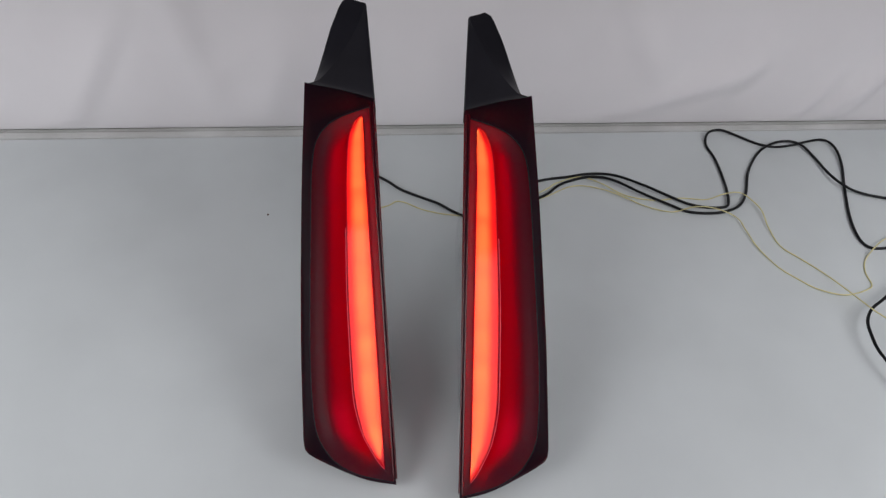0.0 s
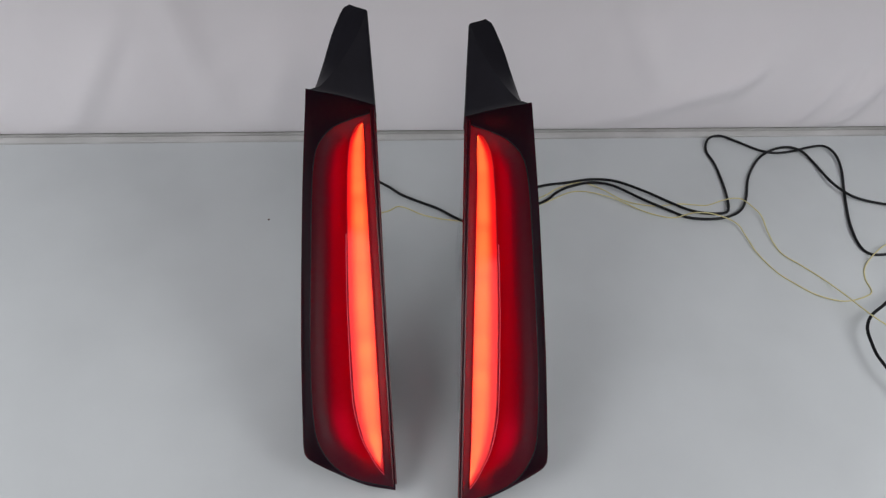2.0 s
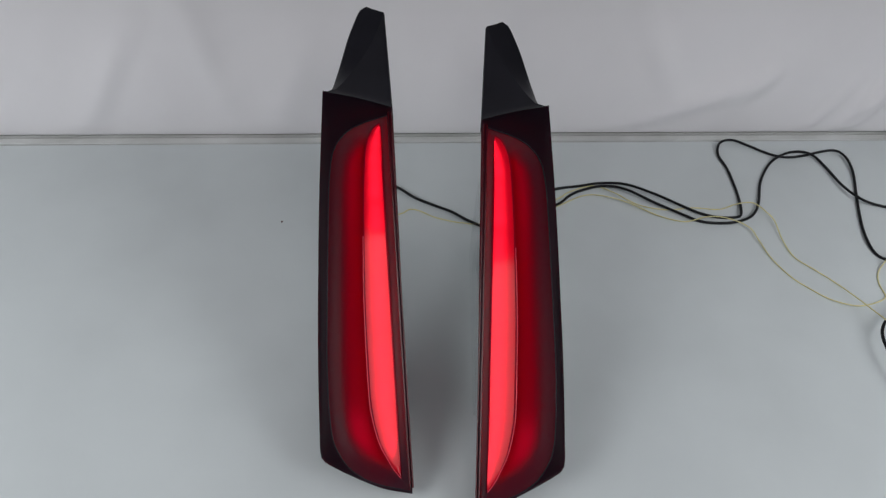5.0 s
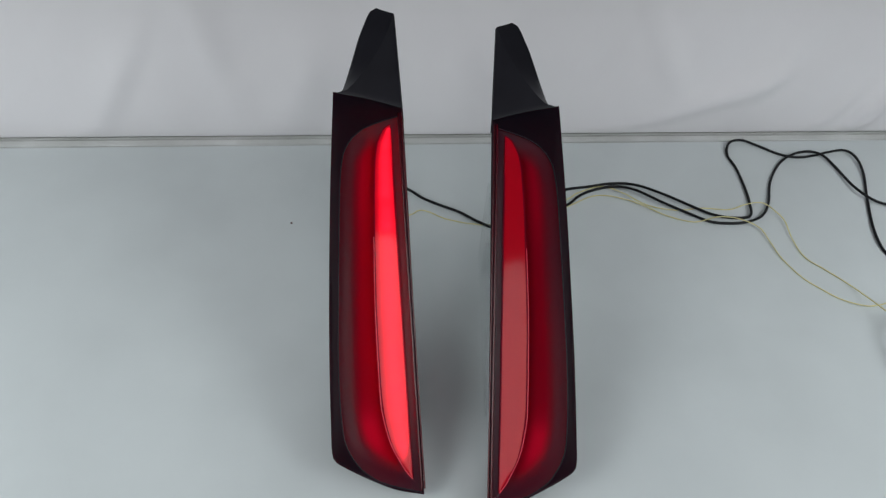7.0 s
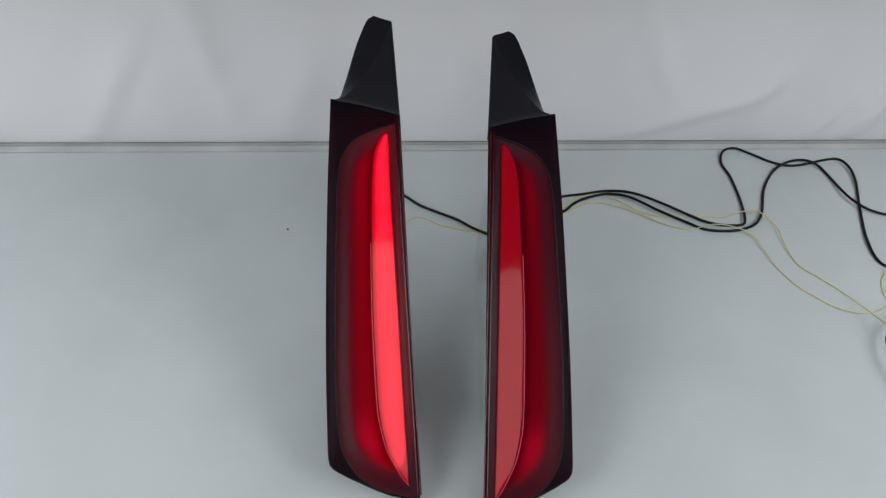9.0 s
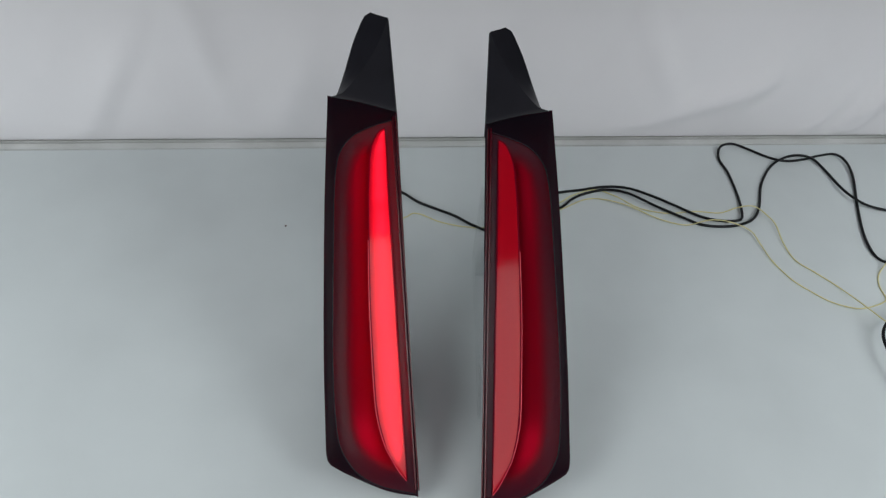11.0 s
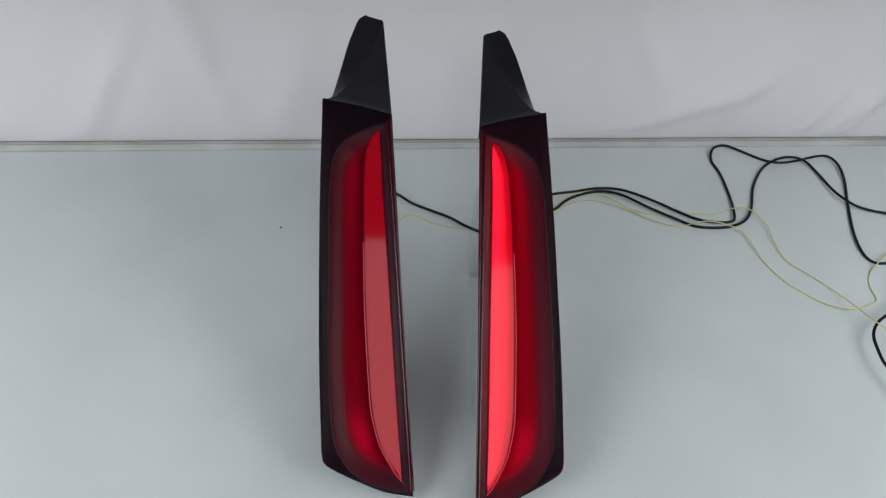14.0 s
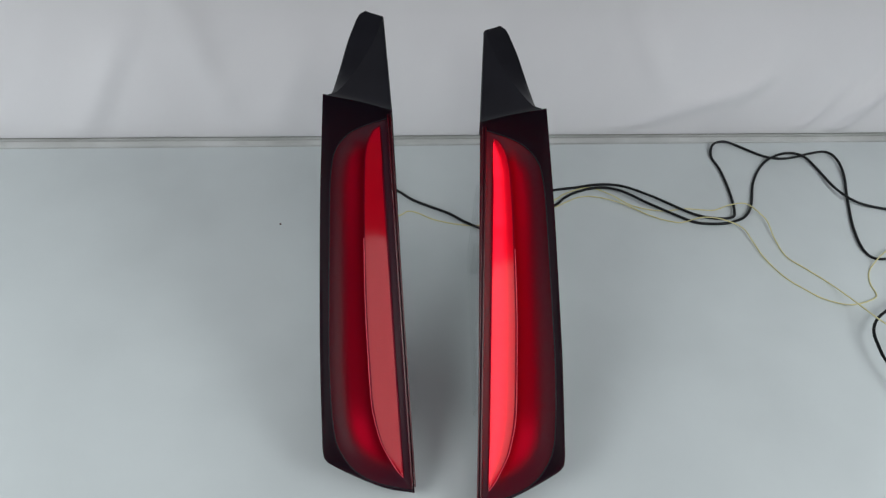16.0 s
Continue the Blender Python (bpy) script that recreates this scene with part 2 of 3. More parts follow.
structure("floor", box(-2.2, 2.2, -3.2, 0.450, -0.80, -0.75), FLOORING, "grey vinyl floor of the workroom", "floor")
structure("ceiling", box(-2.2, 2.2, -3.2, 0.450, 1.90, 1.95), PLASTER, "plain grey ceiling of the workroom", "ceiling")
structure("wall_north", box(-2.15, 2.15, 0.400, 0.450, -0.75, 1.90), PLASTER, "plain grey wall behind the sheet", "wall")
structure("wall_south", box(-2.2, 2.2, -3.2, -3.15, -0.75, 1.90), PLASTER, "plain grey wall of the workroom", "wall")
structure("wall_west", box(-2.2, -2.15, -3.15, 0.450, -0.75, 1.90), PLASTER, "plain grey wall of the workroom", "wall")
structure("wall_east", box(2.15, 2.2, -3.15, 0.450, -0.75, 1.90), PLASTER, "plain grey wall of the workroom", "wall")


def build_table():
    table = tagged(new("table"), "white laminate work table with a pale rear edge strip", "table")
    part("tabletop", box(-1.0, 1.0, -0.80, -0.005, -0.025, 0.0, 0.0012), LAMINATE, table)
    for x in (-0.95, 0.90):
        for y in (-0.76, -0.06):
            part("leg", box(x, x + 0.05, y, y + 0.05, -0.75, -0.025), TRIM, table)
    return table


def build_edge_strip():
    """A slightly wavy plastic strip behind the table: a rounded lip with a groove, and a flat ledge under the sheet."""
    strip = tagged(new("edge_strip"), "narrow pale plastic strip along the table's rear edge", "edge strip")
    lip = [(-0.0042, -0.02), (-0.0042, 0.0002), (-0.0034, 0.0013), (-0.0010, 0.0016), (0.0006, 0.0007), (0.0018, 0.0007), (0.0034, 0.0012), (0.0062, 0.0010), (0.0066, -0.006), (0.0099, -0.006), (0.0099, -0.02)]
    ledge = [(0.0101, -0.02), (0.0101, 0.0008), (0.030, 0.0008), (0.030, -0.02)]
    for name, profile in (("front_lip", lip), ("rear_ledge", ledge)):
        bm, rows = bmesh.new(), []
        for i in range(61):
            x = -1.0 + i / 30
            wob = 0.0006 * noise.noise((x * 2.5, 0, 0))
            rows.append([bm.verts.new((x, y + wob, z + 0.4 * wob)) for y, z in profile])
        for a, b in zip(rows, rows[1:]):
            bridge(bm, a, b)
        bm.faces.new(rows[0])
        bm.faces.new(rows[-1])
        smooth(part(name, bm, TRIM, strip), 30)
    return strip


def build_sheet():
    """The white backdrop sheet, hung behind the table, with soft folds and a few creases."""
    bm, nx, nz = bmesh.new(), 360, 90
    creases = ((0.640, 0.035, 66, 0.0040, 0.0075, 0.045), (0.662, 0.050, 62, 0.0050, 0.0070, 0.050), (0.600, 0.040, 55, 0.0030, 0.009, 0.05), (0.69, 0.075, 58, 0.0060, 0.012, 0.07),
               (0.50, 0.11, 48, 0.0060, 0.022, 0.09), (0.42, 0.06, 20, 0.0045, 0.016, 0.12), (0.33, 0.13, 118, 0.0040, 0.02, 0.08), (-0.28, 0.13, 112, 0.0050, 0.022, 0.10), (-0.40, 0.09, 60, 0.0045, 0.020, 0.09), (-0.16, 0.10, 75, 0.0035, 0.03, 0.08), (0.08, 0.12, 100, 0.0040, 0.03, 0.08))
    grid = []
    for j in range(nz + 1):
        z = 0.0032 + 0.74 * (j / nz) ** 1.5
        row = []
        for i in range(nx + 1):
            x = -1.05 + 2.1 * i / nx
            y = 0.0120 + 2.2 * min(z, 0.20) ** 2 + 0.5 * max(0, z - 0.20)
            y += 0.018 * noise.noise((x * 2.4 + z * 1.5, z * 2.2 - x * 0.8, 3.1)) * min(1, 0.03 + z * 6)
            y += 0.008 * noise.noise((x * 7 - z * 6, z * 5 + x * 2, 8.0)) * min(1, z * 8)
            y += 0.0022 * noise.noise((x * 26 - z * 22, z * 11 + x * 6, 1.0)) * min(1, z * 10)
            for cx, cz, ang, amp, wid, lon in creases:
                a = radians(ang)
                dx, dz = x - cx, z - cz
                along, across = dx * math.cos(a) + dz * math.sin(a), -dx * math.sin(a) + dz * math.cos(a)
                y -= min(1, z / 0.02) * 1.7 * amp * math.exp(-((across / wid) ** 2) - (along / lon) ** 2)
            row.append(bm.verts.new((x, max(y, 0.0078), z)))
        grid.append(row)
    for a, b in zip(grid, grid[1:]):
        for k in range(nx):
            bm.faces.new((a[k], a[k + 1], b[k + 1], b[k]))
    ob = smooth(tagged(part("backdrop_sheet", bm, SHEET), "white creased plastic backdrop sheet hung behind the table", "backdrop sheet"), 80)
    solid = ob.modifiers.new("thickness", "SOLIDIFY")
    solid.thickness, solid.offset = 0.0012, 1
    return ob


build_table()
build_edge_strip()
build_sheet()

# ---- the lamps ----
PARK = -0.033
SEGMENTS = 12
STRIP_TOP, STRIP_END = 0.322, -0.0232


def mm(points):
    return [(u / 1000, v / 1000, 0.0) for u, v in points]


def loop(chains, counts):
    """A closed loop of points from chains laid end to end."""
    out = []
    for chain, n in zip(chains, counts):
        out += curve_points(mm(chain), n + 1)[:-1]
    return out


COUNTS = (20, 30, 20, 34)
BODY = (
    [(-4, 354.5), (30, 348), (66, 338)],
    [(66, 338), (82.5, -36)],
    [(82.5, -36), (55, -30.5), (26, -18.5), (4, -7), (-1, -1.5), (-2.5, 8)],
    [(-2.5, 8), (-5, 80), (-6, 150), (-6, 250), (-4, 354.5)],
)
CHANNEL = (
    [(6.3, 284), (8.8, 293), (14.5, 303), (25, 313), (42, 321), (60, 327)],
    [(60, 327), (80, -33)],
    [(80, -33), (49, -25.5), (30, -15.5), (19, -4), (10.5, 12), (6.8, 34)],
    [(6.8, 34), (4.4, 65), (3.4, 100), (3.2, 150), (3.5, 235), (4.3, 265), (6.3, 284)],
)
STRIP = (
    [(37.4, 285), (39.6, 300), (44.2, 312), (48, 317.5), (53.3, 321)],
    [(53.3, 321), (72.4, -21.5)],
    [(72.4, -21.5), (66.0, -14), (59.3, -3), (52.5, 10), (46.6, 30), (43.1, 52)],
    [(43.1, 52), (39.6, 110), (38.0, 150), (36.5, 240), (37.4, 285)],
)


def toward(a, b, d):
    """a moved by d metres towards b."""
    way = b - a
    return a + way * min(1, d / max(way.length, 1e-6))


def ease(t):
    t = min(1, max(0, t))
    return t * t * (3 - 2 * t)


def gap(p, ring):
    """The distance from p to the closed outline."""
    best = 1.0
    for a, b in zip(ring, ring[1:] + ring[:1]):
        way = b - a
        t = min(1, max(0, (p - a).dot(way) / max(way.length_squared, 1e-12)))
        best = min(best, (p - a - t * way).length)
    return best


def strip_sides(v):
    """The outer and inner edge of the light strip at the height v along the lamp."""
    ring = loop(STRIP, COUNTS)
    us = []
    for a, b in zip(ring, ring[1:] + ring[:1]):
        if (a.y - v) * (b.y - v) <= 0 and abs(a.y - b.y) > 1e-9:
            us.append(a.x + (b.x - a.x) * (v - a.y) / (b.y - a.y))
    return min(us), max(us)


def build_lamp(sgn, where, foot, label):
    """One tail lamp. Its space: x across from the outer edge inwards (times sgn), y up along the lamp, z out of its face."""
    lamp = tagged(new("tail_lamp"), label, "tail lamp", "pair of tail lamps")
    lamp.matrix_world = where
    body, chan, strip = (loop(c, COUNTS) for c in (BODY, CHANNEL, STRIP))

    def ring(bm, pts, depth):
        return [bm.verts.new((sgn * p.x, p.y, depth(k, p) if callable(depth) else depth)) for k, p in enumerate(pts)]

    def back(k, p):
        return -foot - (0.035 - foot) * min(1, max(0, (p.y + 0.036) / 0.10)) - 0.004 * min(1, max(0, p.y / 0.3))

    # housing: rim, rounded shoulder, side and back
    bm = bmesh.new()
    rim = [toward(c, b, 0.0007) for c, b in zip(chan, body)]
    shoulder = [c.lerp(b, 0.62) for c, b in zip(chan, body)]
    edge = [toward(b, c, 0.0020) for b, c in zip(body, chan)]
    rings = [ring(bm, chan, -0.0042), ring(bm, rim, 0.0004)]
    rings.append(ring(bm, shoulder, lambda k, p: -0.0002 - 0.08 * min((p - rim[k]).length, 0.008)))
    rings.append(ring(bm, edge, lambda k, p: -0.0014 - 0.12 * min((p - rim[k]).length, 0.010)))
    rings.append(ring(bm, body, lambda k, p: -0.0040 - 0.12 * min((p - rim[k]).length, 0.010)))
    core = [b.lerp(Vector((0.030, b.y * 0.9 + 0.012, 0)), 0.25) for b in body]
    deep = [b.lerp(Vector((0.026, b.y * 0.9 + 0.012, 0)), 0.55) for b in body]
    rings.append(ring(bm, [b.lerp(c, 0.2) for b, c in zip(body, core)], lambda k, p: -0.010))
    rings.append(ring(bm, core, lambda k, p: back(k, p) * 0.75))
    rings.append(ring(bm, deep, back))
    for r, s in zip(rings, rings[1:]):
        bridge(bm, r, s)
    bm.faces.new(rings[-1])
    housing = smooth(part("housing", bm, GLOSS_BLACK, lamp), 35)

    # smoked channel: a scoop that falls from the rim to the foot of the light strip, redder in its middle
    bm = bmesh.new()
    layers = [bm.verts.layers.float.new(name) for name in ("dye", "clear", "rim", "thin")]
    rings = []
    under = [toward(c, b, 0.0016) for c, b in zip(chan, body)]
    rings.append(ring(bm, under, -0.0046))
    rings.append(ring(bm, [toward(c, b, 0.0004) for c, b in zip(chan, body)], -0.0020))
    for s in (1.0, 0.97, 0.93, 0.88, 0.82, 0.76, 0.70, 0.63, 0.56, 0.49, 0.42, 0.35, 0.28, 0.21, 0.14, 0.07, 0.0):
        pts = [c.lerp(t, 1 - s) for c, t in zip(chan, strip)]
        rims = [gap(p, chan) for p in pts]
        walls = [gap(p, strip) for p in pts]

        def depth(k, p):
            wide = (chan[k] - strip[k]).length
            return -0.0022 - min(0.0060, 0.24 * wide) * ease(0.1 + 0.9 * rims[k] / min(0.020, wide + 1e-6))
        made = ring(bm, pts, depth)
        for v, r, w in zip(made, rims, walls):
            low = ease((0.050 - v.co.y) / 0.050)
            # painted reflection low in the scoop, with a brighter upper end
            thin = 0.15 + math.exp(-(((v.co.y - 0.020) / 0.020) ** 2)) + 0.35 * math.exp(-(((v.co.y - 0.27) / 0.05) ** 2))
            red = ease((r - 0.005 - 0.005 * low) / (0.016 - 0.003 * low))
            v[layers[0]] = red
            # the factor on w paints shade beside the strip's wall
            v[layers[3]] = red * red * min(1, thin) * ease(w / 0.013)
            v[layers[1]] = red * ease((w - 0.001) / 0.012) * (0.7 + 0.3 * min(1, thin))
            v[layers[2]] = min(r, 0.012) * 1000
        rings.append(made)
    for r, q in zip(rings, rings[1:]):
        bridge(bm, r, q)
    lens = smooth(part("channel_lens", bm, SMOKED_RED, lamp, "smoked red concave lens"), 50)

    # shallow rim round the strip
    bm = bmesh.new()
    inset = [toward(p, Vector((0.055, min(max(p.y, 0.02), 0.29), 0)), 0.0011) for p in strip]
    rings = [ring(bm, strip, -0.0116), ring(bm, strip, -0.0030), ring(bm, inset, -0.0029), ring(bm, inset, -0.0060)]
    for r, s in zip(rings, rings[1:]):
        bridge(bm, r, s)
    strip_frame = smooth(part("strip_frame", bm, CLEAR_RED, lamp, "thin glossy red rim round the light strip"), 35)

    # added bright red bar that imitates the highlight along the strip's outer edge
    bead = curve_points(mm(STRIP[2] + STRIP[3][1:3] + [(37.2, 205)]), 60)
    smooth(part("edge_glint", tube([Vector((sgn * (p.x - 0.0005), p.y, -0.0022)) for p in bead], 0.0005, 8), GLINT, strip_frame, "thin bright red bar imitating a glint beside the light strip"), 60)

    # frosted cover of the strip, slightly crowned
    bm = bmesh.new()
    levels = 64
    rows = []
    for j in range(levels + 1):
        v = STRIP_END + 0.002 + (STRIP_TOP - STRIP_END - 0.0035) * j / levels
        a, b = strip_sides(v)
        rows.append([bm.verts.new((sgn * (a + 0.0002 + (b - a - 0.0004) * k / 8), v, -0.0034 + 0.0003 * (1 - (k / 4 - 1) ** 2))) for k in range(9)])
    for r, s in zip(rows, rows[1:]):
        for k in range(8):
            bm.faces.new((r[k], r[k + 1], s[k + 1], s[k]))
    smooth(part("light_strip", bm, DIFFUSER, lamp, "frosted red light strip cover"), 60)

    # beads along the inner edge and the channel's rim
    inner = curve_points(mm([(61.5, 331), (80.5, -30)]), 30)
    for off, rad, mat in ((0.0, 0.0009, DARK_RED), (0.0028, 0.0007, DARK_RED)):
        pts = [Vector((sgn * (p.x + off - 0.0004), p.y, 0.0002 - off * 0.25)) for p in inner]
        smooth(part("trim_bead", tube(pts, rad, 8), mat, housing, "thin glossy red bead along the inner edge"), 60)

    # fine raised lip round the channel
    lip = curve_points(mm(CHANNEL[2] + CHANNEL[3][1:] + CHANNEL[0][1:]), 90)
    smooth(part("lip", tube([Vector((sgn * p.x, p.y, 0.0002)) for p in lip], 0.00055, 6), LIP, lens, "fine glossy dark plum lip round the lens"), 60)

    # pointed top fin with a slanting ridge
    bm = bmesh.new()
    outer = curve_points(mm([(-2.5, 353.2), (2.0, 354.8), (5.0, 359.5), (7.2, 366), (12.3, 384), (20.8, 416), (26.8, 433), (30.2, 442), (34, 448.3), (39, 450.5)]), 15)
    inside = curve_points(mm([(66, 338), (62.5, 385), (58.3, 439)]), 15)
    cols = []
    for i, (o, q) in enumerate(zip(outer, inside)):
        t = i / 14
        ridge = o.lerp(q, 0.04 + 0.90 * t)
        a, b, c = o.lerp(ridge, 0.35), ridge, ridge.lerp(q, 0.6)
        deep = -0.032 + 0.012 * t
        if not i:
            down = Vector((0.001, -0.012, -0.0045))
            cols.append([bm.verts.new((sgn * (p.x + down.x), p.y + down.y, z + down.z)) for p, z in ((o.lerp(q, 0.3), deep), (o, -0.0085), (o.lerp(q, 0.02), -0.0068), (a, -0.0042), (b, -0.0020), (c, -0.0022), (q.lerp(o, 0.02), -0.0030), (q, -0.0048), (q.lerp(o, 0.45), deep))])
        cols.append([bm.verts.new((sgn * p.x, p.y, z - 0.0022)) for p, z in (
            (o.lerp(q, 0.3), deep), (o, -0.0120), (o.lerp(q, 0.02), -0.0100), (a, -0.0066 - 0.001 * t), (b, -0.0006), (c, -0.0022), (q.lerp(o, 0.02), -0.0030), (q, -0.0048), (q.lerp(o, 0.45), deep))])
    for r, s in zip(cols, cols[1:]):
        bridge(bm, r, s)
    bm.faces.new(cols[0])
    bm.faces.new(cols[-1])
    smooth(part("top_fin", bm, SATIN_BLACK, lamp, "pointed satin black top fin"), 28)

    # floor of the light chamber
    bm, rows = bmesh.new(), []
    for j in range(30):
        v = 0.31 * j / 29
        a, b = strip_sides(v)
        rows.append([bm.verts.new((sgn * u, v, w)) for u, w in ((0.001, -0.0202), (b + 0.0030, -0.0202), (b + 0.0030, -0.0210), (0.001, -0.0210))])
    for r, q in zip(rows, rows[1:]):
        bridge(bm, r, q)
    bm.faces.new(rows[0])
    bm.faces.new(rows[-1])
    part("back_board", bm, BOARD, lamp)

    # unseen bay added to hide the panels, which keep glowing; open towards the strip
    bm, rows = bmesh.new(), []
    ends = (-0.0220, 0.331)
    for j in range(36):
        v = ends[0] + (ends[1] - ends[0]) * j / 35
        a, b = strip_sides(min(max(v, STRIP_END + 0.003), STRIP_TOP - 0.003))
        u = max(0.0, 0.001 - 1.35 * v)
        rows.append([bm.verts.new((sgn * x, v, w)) for x, w in ((u, -0.0205), (u, -0.0156), (a - 0.0002, -0.0156), (a - 0.0002, -0.0159), (u + 0.0005, -0.0159), (u + 0.0005, -0.0205))])
    for r, q in zip(rows, rows[1:]):
        bridge(bm, r, q)
    bm.faces.ensure_lookup_table()
    # red reflector put on its top to brighten the lens from below
    for f in bm.faces:
        if all(abs(q.co.z + 0.0156) < 1e-6 for q in f.verts):
            f.material_index = 1
    for r in (rows[0], rows[-1]):
        bm.faces.new((r[0], r[1], r[2], bm.verts.new((r[2].co.x, r[2].co.y, -0.0205))))
    part("added_panel_bay", bm, (BOARD, REFLECTOR), lamp)

    def panel(name, v0, v1, z, glow, label):
        """A thin panel whose front face glows; it slides across behind the strip."""
        bm, rows = bmesh.new(), []
        mid = bm.verts.layers.float.new("middle")
        v0 = max(v0, -0.0213)
        steps = max(2, int((v1 - v0) / 0.009))
        for j in range(steps + 1):
            v = v0 + (v1 - v0) * j / steps
            a, b = strip_sides(min(max(v, STRIP_END + 0.003), STRIP_TOP - 0.003))
            w = b - a
            row = [bm.verts.new((sgn * x, v, z)) for x in (a - 0.0022, a + 0.14 * w, a + 0.46 * w, b - 0.30 * w, b - 0.05 * w, b + 0.0022)]
            a, b = a - 0.0022, b + 0.0022
            for q, f in zip(row, (0, 0.05, 1, 1, 0.3, 0)):
                q[mid] = f * (0.8 + 0.35 * noise.noise((v * 60, 7.0, sgn)))
            rows.append(row + [bm.verts.new((sgn * b, v, z - 0.0008)), bm.verts.new((sgn * a, v, z - 0.0008))])
        for r, s in zip(rows, rows[1:]):
            for k in range(8):
                f = bm.faces.new((r[k], r[(k + 1) % 8], s[(k + 1) % 8], s[k]))
                f.material_index = 1 if k < 5 else 0
        bm.faces.new(rows[0])
        bm.faces.new(rows[-1])
        return part(name, bm, (BOARD, glow), lamp, label)

    red = panel("red_light_panel", STRIP_END, STRIP_TOP, -0.0182, RED_GLOW, "panel of red diodes")
    ambers = []
    for k in range(SEGMENTS):
        span = (STRIP_TOP - STRIP_END) / SEGMENTS
        top = STRIP_TOP - k * span
        ambers.append(panel("amber_light_panel", top - span + 0.00001, top - 0.00001, -0.0164, AMBER_GLOW, "panel of amber diodes"))
    return lamp, red, ambers


def lamp_pose(x, y, z, tilt, lean):
    e = radians(tilt)
    m = Matrix(((1, 0, 0, x), (0, math.sin(e), -math.cos(e), y), (0, math.cos(e), math.sin(e), z), (0, 0, 0, 1)))
    return m @ pose(0, 0, 0, 0, 0, lean)


LEFT = build_lamp(1, lamp_pose(-0.1110, -0.4862, 0.0345, 58.2, -1.09), 0.0175, "slim black car tail lamp with red light strip and pointed top")
RIGHT = build_lamp(-1, lamp_pose(0.1100, -0.5085, 0.0380, 59.9, -1.09), 0.0230, "slim black car tail lamp with red light strip and pointed top")


def build_stand(x, y, turn, half):
    """A clear wedge-shaped stand: two upright triangular plates and a cross bar."""
    stand = tagged(new("acrylic_stand"), "clear acrylic wedge stand under a tail lamp", "lamp stand", "pair of clear stands")
    stand.matrix_world = pose(x, y, 0, 0, 0, turn)
    for dx in (-half, half):
        bm = bmesh.new()
        pts = [(0.0, 0.0), (0.22, 0.0), (0.22, 0.118), (0.205, 0.118), (0.0, 0.0015)]
        rings = [[bm.verts.new((dx + s, py, pz)) for py, pz in pts] for s in (-0.0015, 0.0015)]
        bridge(bm, *rings)
        bm.faces.new(rings[0])
        bm.faces.new(rings[1])
        part("side_plate", bm, ACRYLIC, stand)
    part("cross_bar", box(0.0015 - half, half - 0.0015, 0.19, 0.194, 0.0, 0.05), ACRYLIC, stand)
    return stand


build_stand(-0.07, -0.42, 0, 0.017)
build_stand(0.061, -0.435, -4.8, 0.023)


# ---- cables ----
def cable(name, points, radius, mat, label, category, lift=0.007, high=0.0):
    """A round cable through points (x, y, z) in metres."""
    pts = curve_points(points, max(40, 8 * len(points)))
    for p in pts:
        p.z = max(p.z, radius)
        rise = lift * max(0, 0.15 + noise.noise((p.x * 9, p.y * 9, radius * 900))) + high
        p += rise * Vector((-0.9, -0.75, 1))
    return smooth(tagged(part(name, tube(pts, radius, 10), mat), label, category), 70)


R1, R2 = 0.0018, 0.0008


def flat(points, z):
    return [(x, y, z) for x, y in points]


cable("cable", [(-0.075, -0.20, 0.11), (-0.07, -0.12, 0.07), (-0.05, -0.085, 0.01)] + flat([(-0.023, -0.100), (-0.005, -0.117), (0.018, -0.131), (0.041, -0.144), (0.064, -0.162), (0.09, -0.172), (0.13, -0.15), (0.16, -0.115), (0.183, -0.104), (0.215, -0.099), (0.25, -0.094), (0.284, -0.098), (0.318, -0.117), (0.350, -0.141), (0.369, -0.154), (0.390, -0.161), (0.415, -0.162), (0.425, -0.153), (0.432, -0.116), (0.435, -0.068), (0.432, -0.038), (0.444, -0.013), (0.464, -0.006), (0.483, -0.017), (0.510, -0.037), (0.533, -0.044), (0.559, -0.041), (0.585, -0.034), (0.612, -0.031), (0.622, -0.047), (0.617, -0.080), (0.598, -0.130), (0.580, -0.183), (0.574, -0.220), (0.580, -0.237), (0.598, -0.240), (0.64, -0.235), (0.70, -0.25)], R1), R1, CABLE, "black rubber cable lying in loops on the table", "cable")
cable("cable", [(0.085, -0.21, 0.11), (0.10, -0.16, 0.06), (0.14, -0.155, 0.01)] + flat([(0.181, -0.133), (0.198, -0.118), (0.218, -0.107), (0.250, -0.100), (0.280, -0.107), (0.313, -0.133), (0.345, -0.156), (0.364, -0.168), (0.390, -0.172), (0.414, -0.170), (0.437, -0.160), (0.454, -0.138), (0.474, -0.094), (0.502, -0.057)], R1) + [(0.526, -0.043, 0.0064), (0.552, -0.037, 0.0064), (0.572, -0.043, 0.004), (0.582, -0.067, R1), (0.586, -0.106, 0.005), (0.596, -0.131, 0.0064), (0.613, -0.142, 0.004)] + flat([(0.645, -0.151), (0.72, -0.17), (0.80, -0.20)], R1), R1, CABLE, "black rubber cable lying in loops on the table", "cable")
cable("cable", flat([(0.70, -0.27), (0.62, -0.29), (0.575, -0.308), (0.555, -0.320), (0.536, -0.332), (0.523, -0.348), (0.518, -0.367), (0.517, -0.392), (0.53, -0.43), (0.57, -0.46), (0.66, -0.48)], R1), R1, CABLE, "black rubber cable end arching just over the table", "cable", 0.004, 0.014)
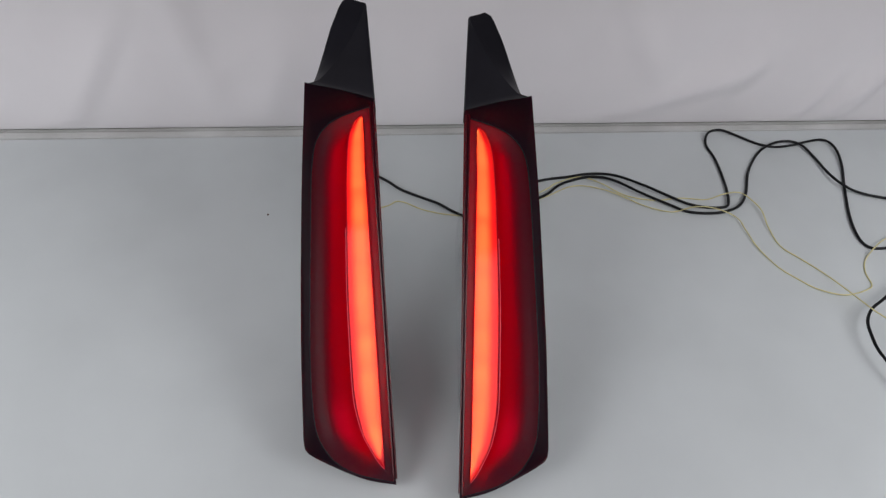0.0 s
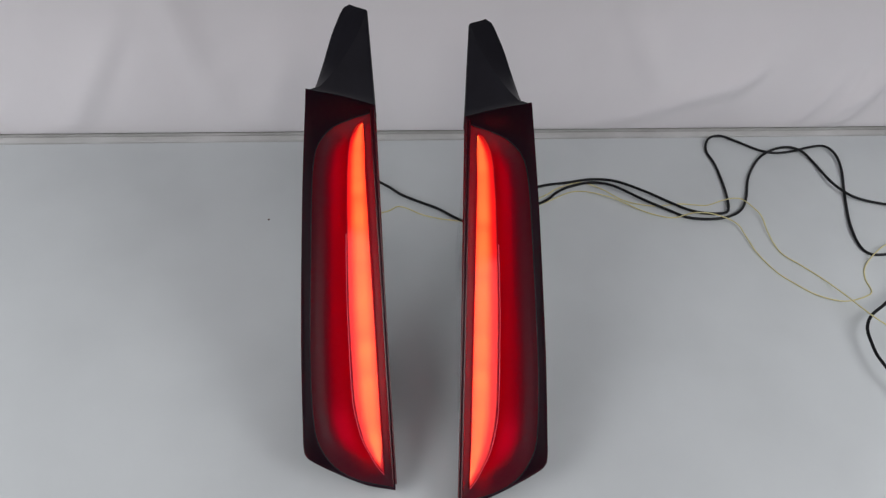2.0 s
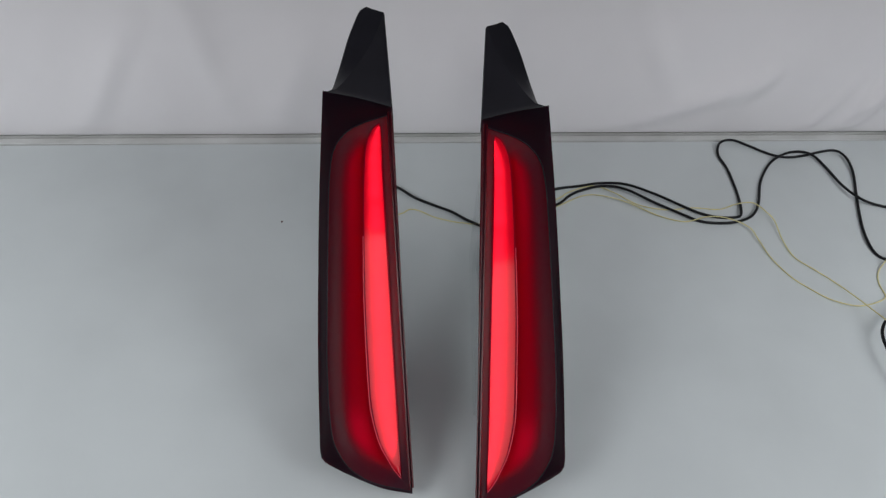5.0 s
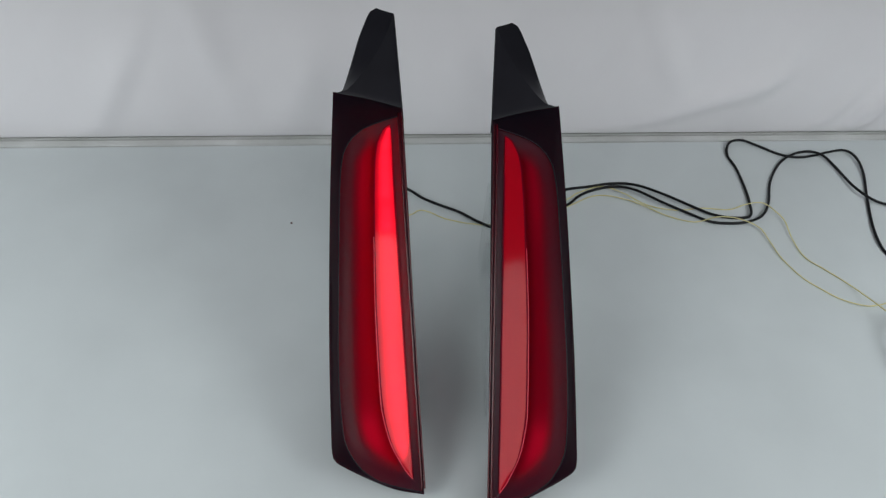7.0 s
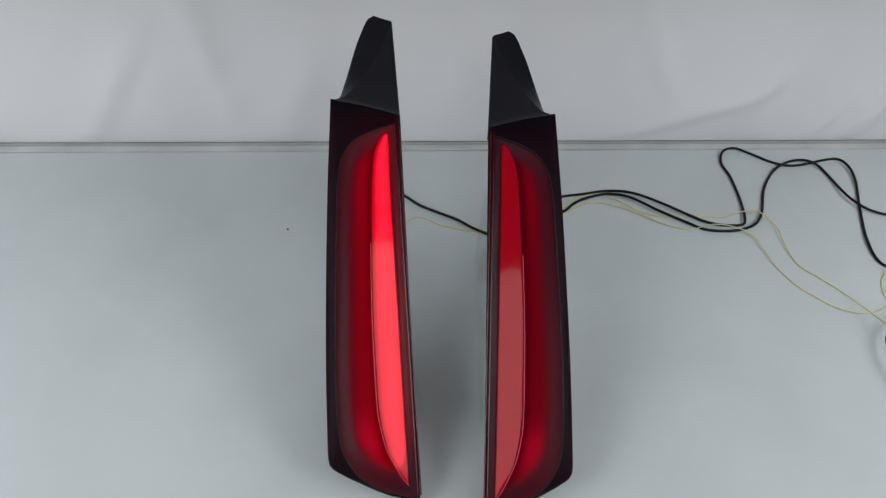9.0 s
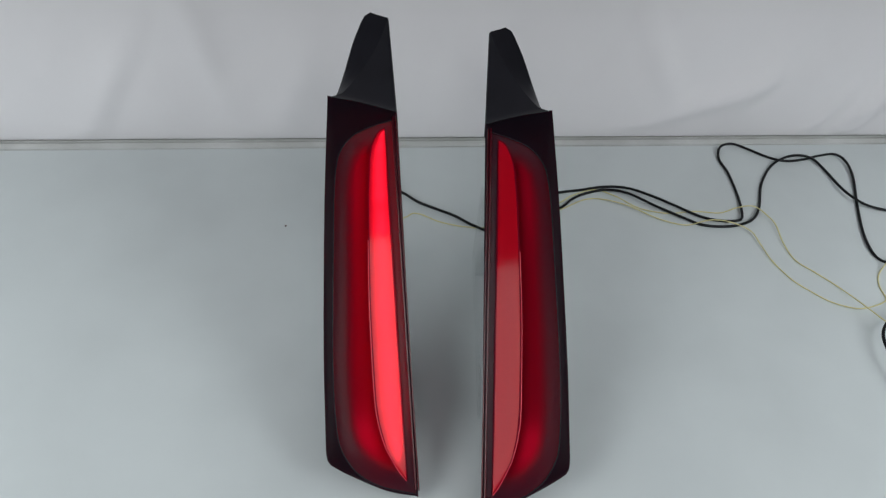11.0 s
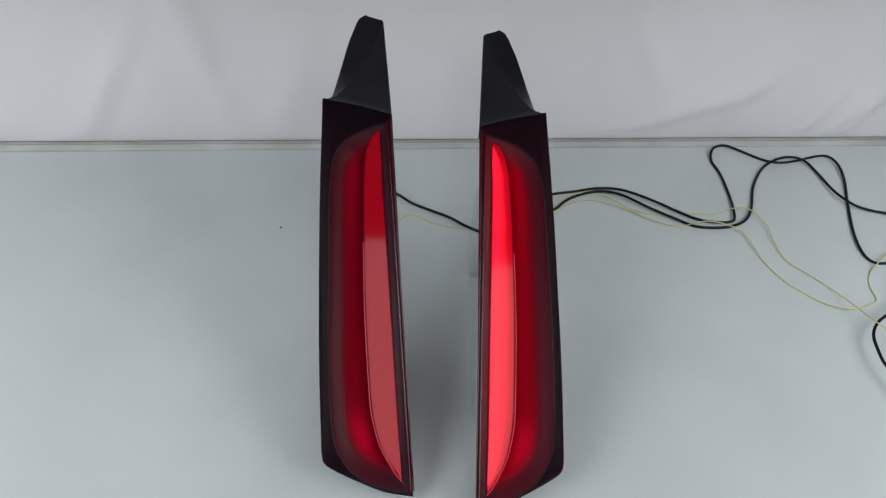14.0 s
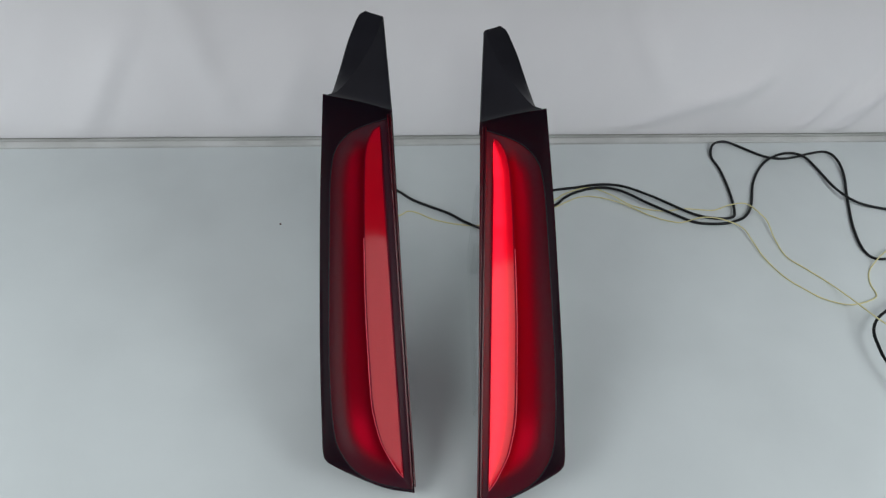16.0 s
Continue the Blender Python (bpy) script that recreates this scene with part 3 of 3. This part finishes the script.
cable("wire", [(0.09, -0.22, 0.10), (0.11, -0.16, 0.05), (0.15, -0.14, 0.004)] + flat([(0.187, -0.119), (0.201, -0.109), (0.235, -0.098), (0.263, -0.112), (0.289, -0.135), (0.325, -0.145), (0.361, -0.142), (0.395, -0.146)], R2) + [(0.42, -0.143, 0.0075), (0.444, -0.142, 0.0075)] + flat([(0.462, -0.157), (0.465, -0.172), (0.462, -0.200), (0.465, -0.231), (0.482, -0.252), (0.501, -0.275)], R2 + 0.0004) + [(0.5126, -0.3045, 0.0073), (0.5205, -0.3373, 0.0163), (0.5274, -0.3539, 0.0198), (0.5538, -0.3835, 0.0193), (0.611, -0.3975, 0.0113), (0.66, -0.41, R2)], R2, YELLOW, "thin pale yellow wire lying on the table", "wire")
cable("wire", [(-0.07, -0.20, 0.10), (-0.06, -0.16, 0.05), (-0.04, -0.15, 0.004)] + flat([(-0.023, -0.144), (-0.013, -0.137), (-0.001, -0.140), (0.016, -0.151), (0.031, -0.157), (0.049, -0.162), (0.08, -0.165), (0.13, -0.155), (0.18, -0.135), (0.225, -0.115), (0.27, -0.127), (0.31, -0.155), (0.342, -0.167)], R2) + [(0.373, -0.165, 0.0075), (0.399, -0.169, 0.0075)] + flat([(0.426, -0.179), (0.431, -0.204), (0.435, -0.232), (0.448, -0.263), (0.465, -0.283), (0.483, -0.299), (0.507, -0.309), (0.525, -0.309), (0.546, -0.303), (0.555, -0.296), (0.556, -0.277), (0.566, -0.257)], R2) + [(0.590, -0.237, 0.0075), (0.62, -0.22, 0.002), (0.66, -0.21, R2)], R2, YELLOW, "thin pale yellow wire lying on the table", "wire")


def speck(x, y, z, r):
    bm = bmesh.new()
    bmesh.ops.create_icosphere(bm, subdivisions=2, radius=r)
    for v in bm.verts:
        v.co *= 1 + 0.3 * noise.noise(v.co * 900)
        v.co.z *= 0.5
    ob = tagged(part("dust_speck", bm, DUST), "tiny dark speck of dirt on the white table", "speck")
    ob.location = (x, y, z)
    return ob


speck(-0.173, -0.155, 0.0004, 0.0014)


# ---- the lights that move ----
def steps(first, changes):
    """Rows for a panel that slides between its window (True) and its bay (False) at the given times."""
    rows, now = [(0.0, first)], first
    for t, state in changes:
        if state != now:
            f = 1 / FPS
            t = round(t * FPS) / FPS
            rows += [(t - 2 * f, now), (t - f, now), (t, state), (t + f, state)]
            now = state
    if rows[-1][0] < 16.0:
        rows.append((16.0, now))
    return rows


def slide(ob, sgn, rows):
    walk(ob, [(t, pose(0 if on else sgn * PARK, 0, 0)) for t, on in rows])


def motions():
    brake = [(0.87, False), (1.77, True), (3.27, False)]
    sweeps = {1: ((12.455, 13.77), (14.39, 15.67)), -1: ((5.50, 6.77), (7.09, 8.37), (9.12, 10.37))}
    tail = {1: [(12.567, False)], -1: [(5.53, False), (11.67, True)]}
    for sgn, (lamp, red, ambers) in ((1, LEFT), (-1, RIGHT)):
        slide(red, sgn, steps(True, tail[sgn]))
        for k, ob in enumerate(ambers):
            turn = []
            for start, end in sweeps[sgn]:
                on = max(start + 0.30 * (k + 0.7) / SEGMENTS, start + 0.085)
                turn += [(on, True), (end, False)]
            slide(ob, sgn, steps(True, brake + turn))


motions()
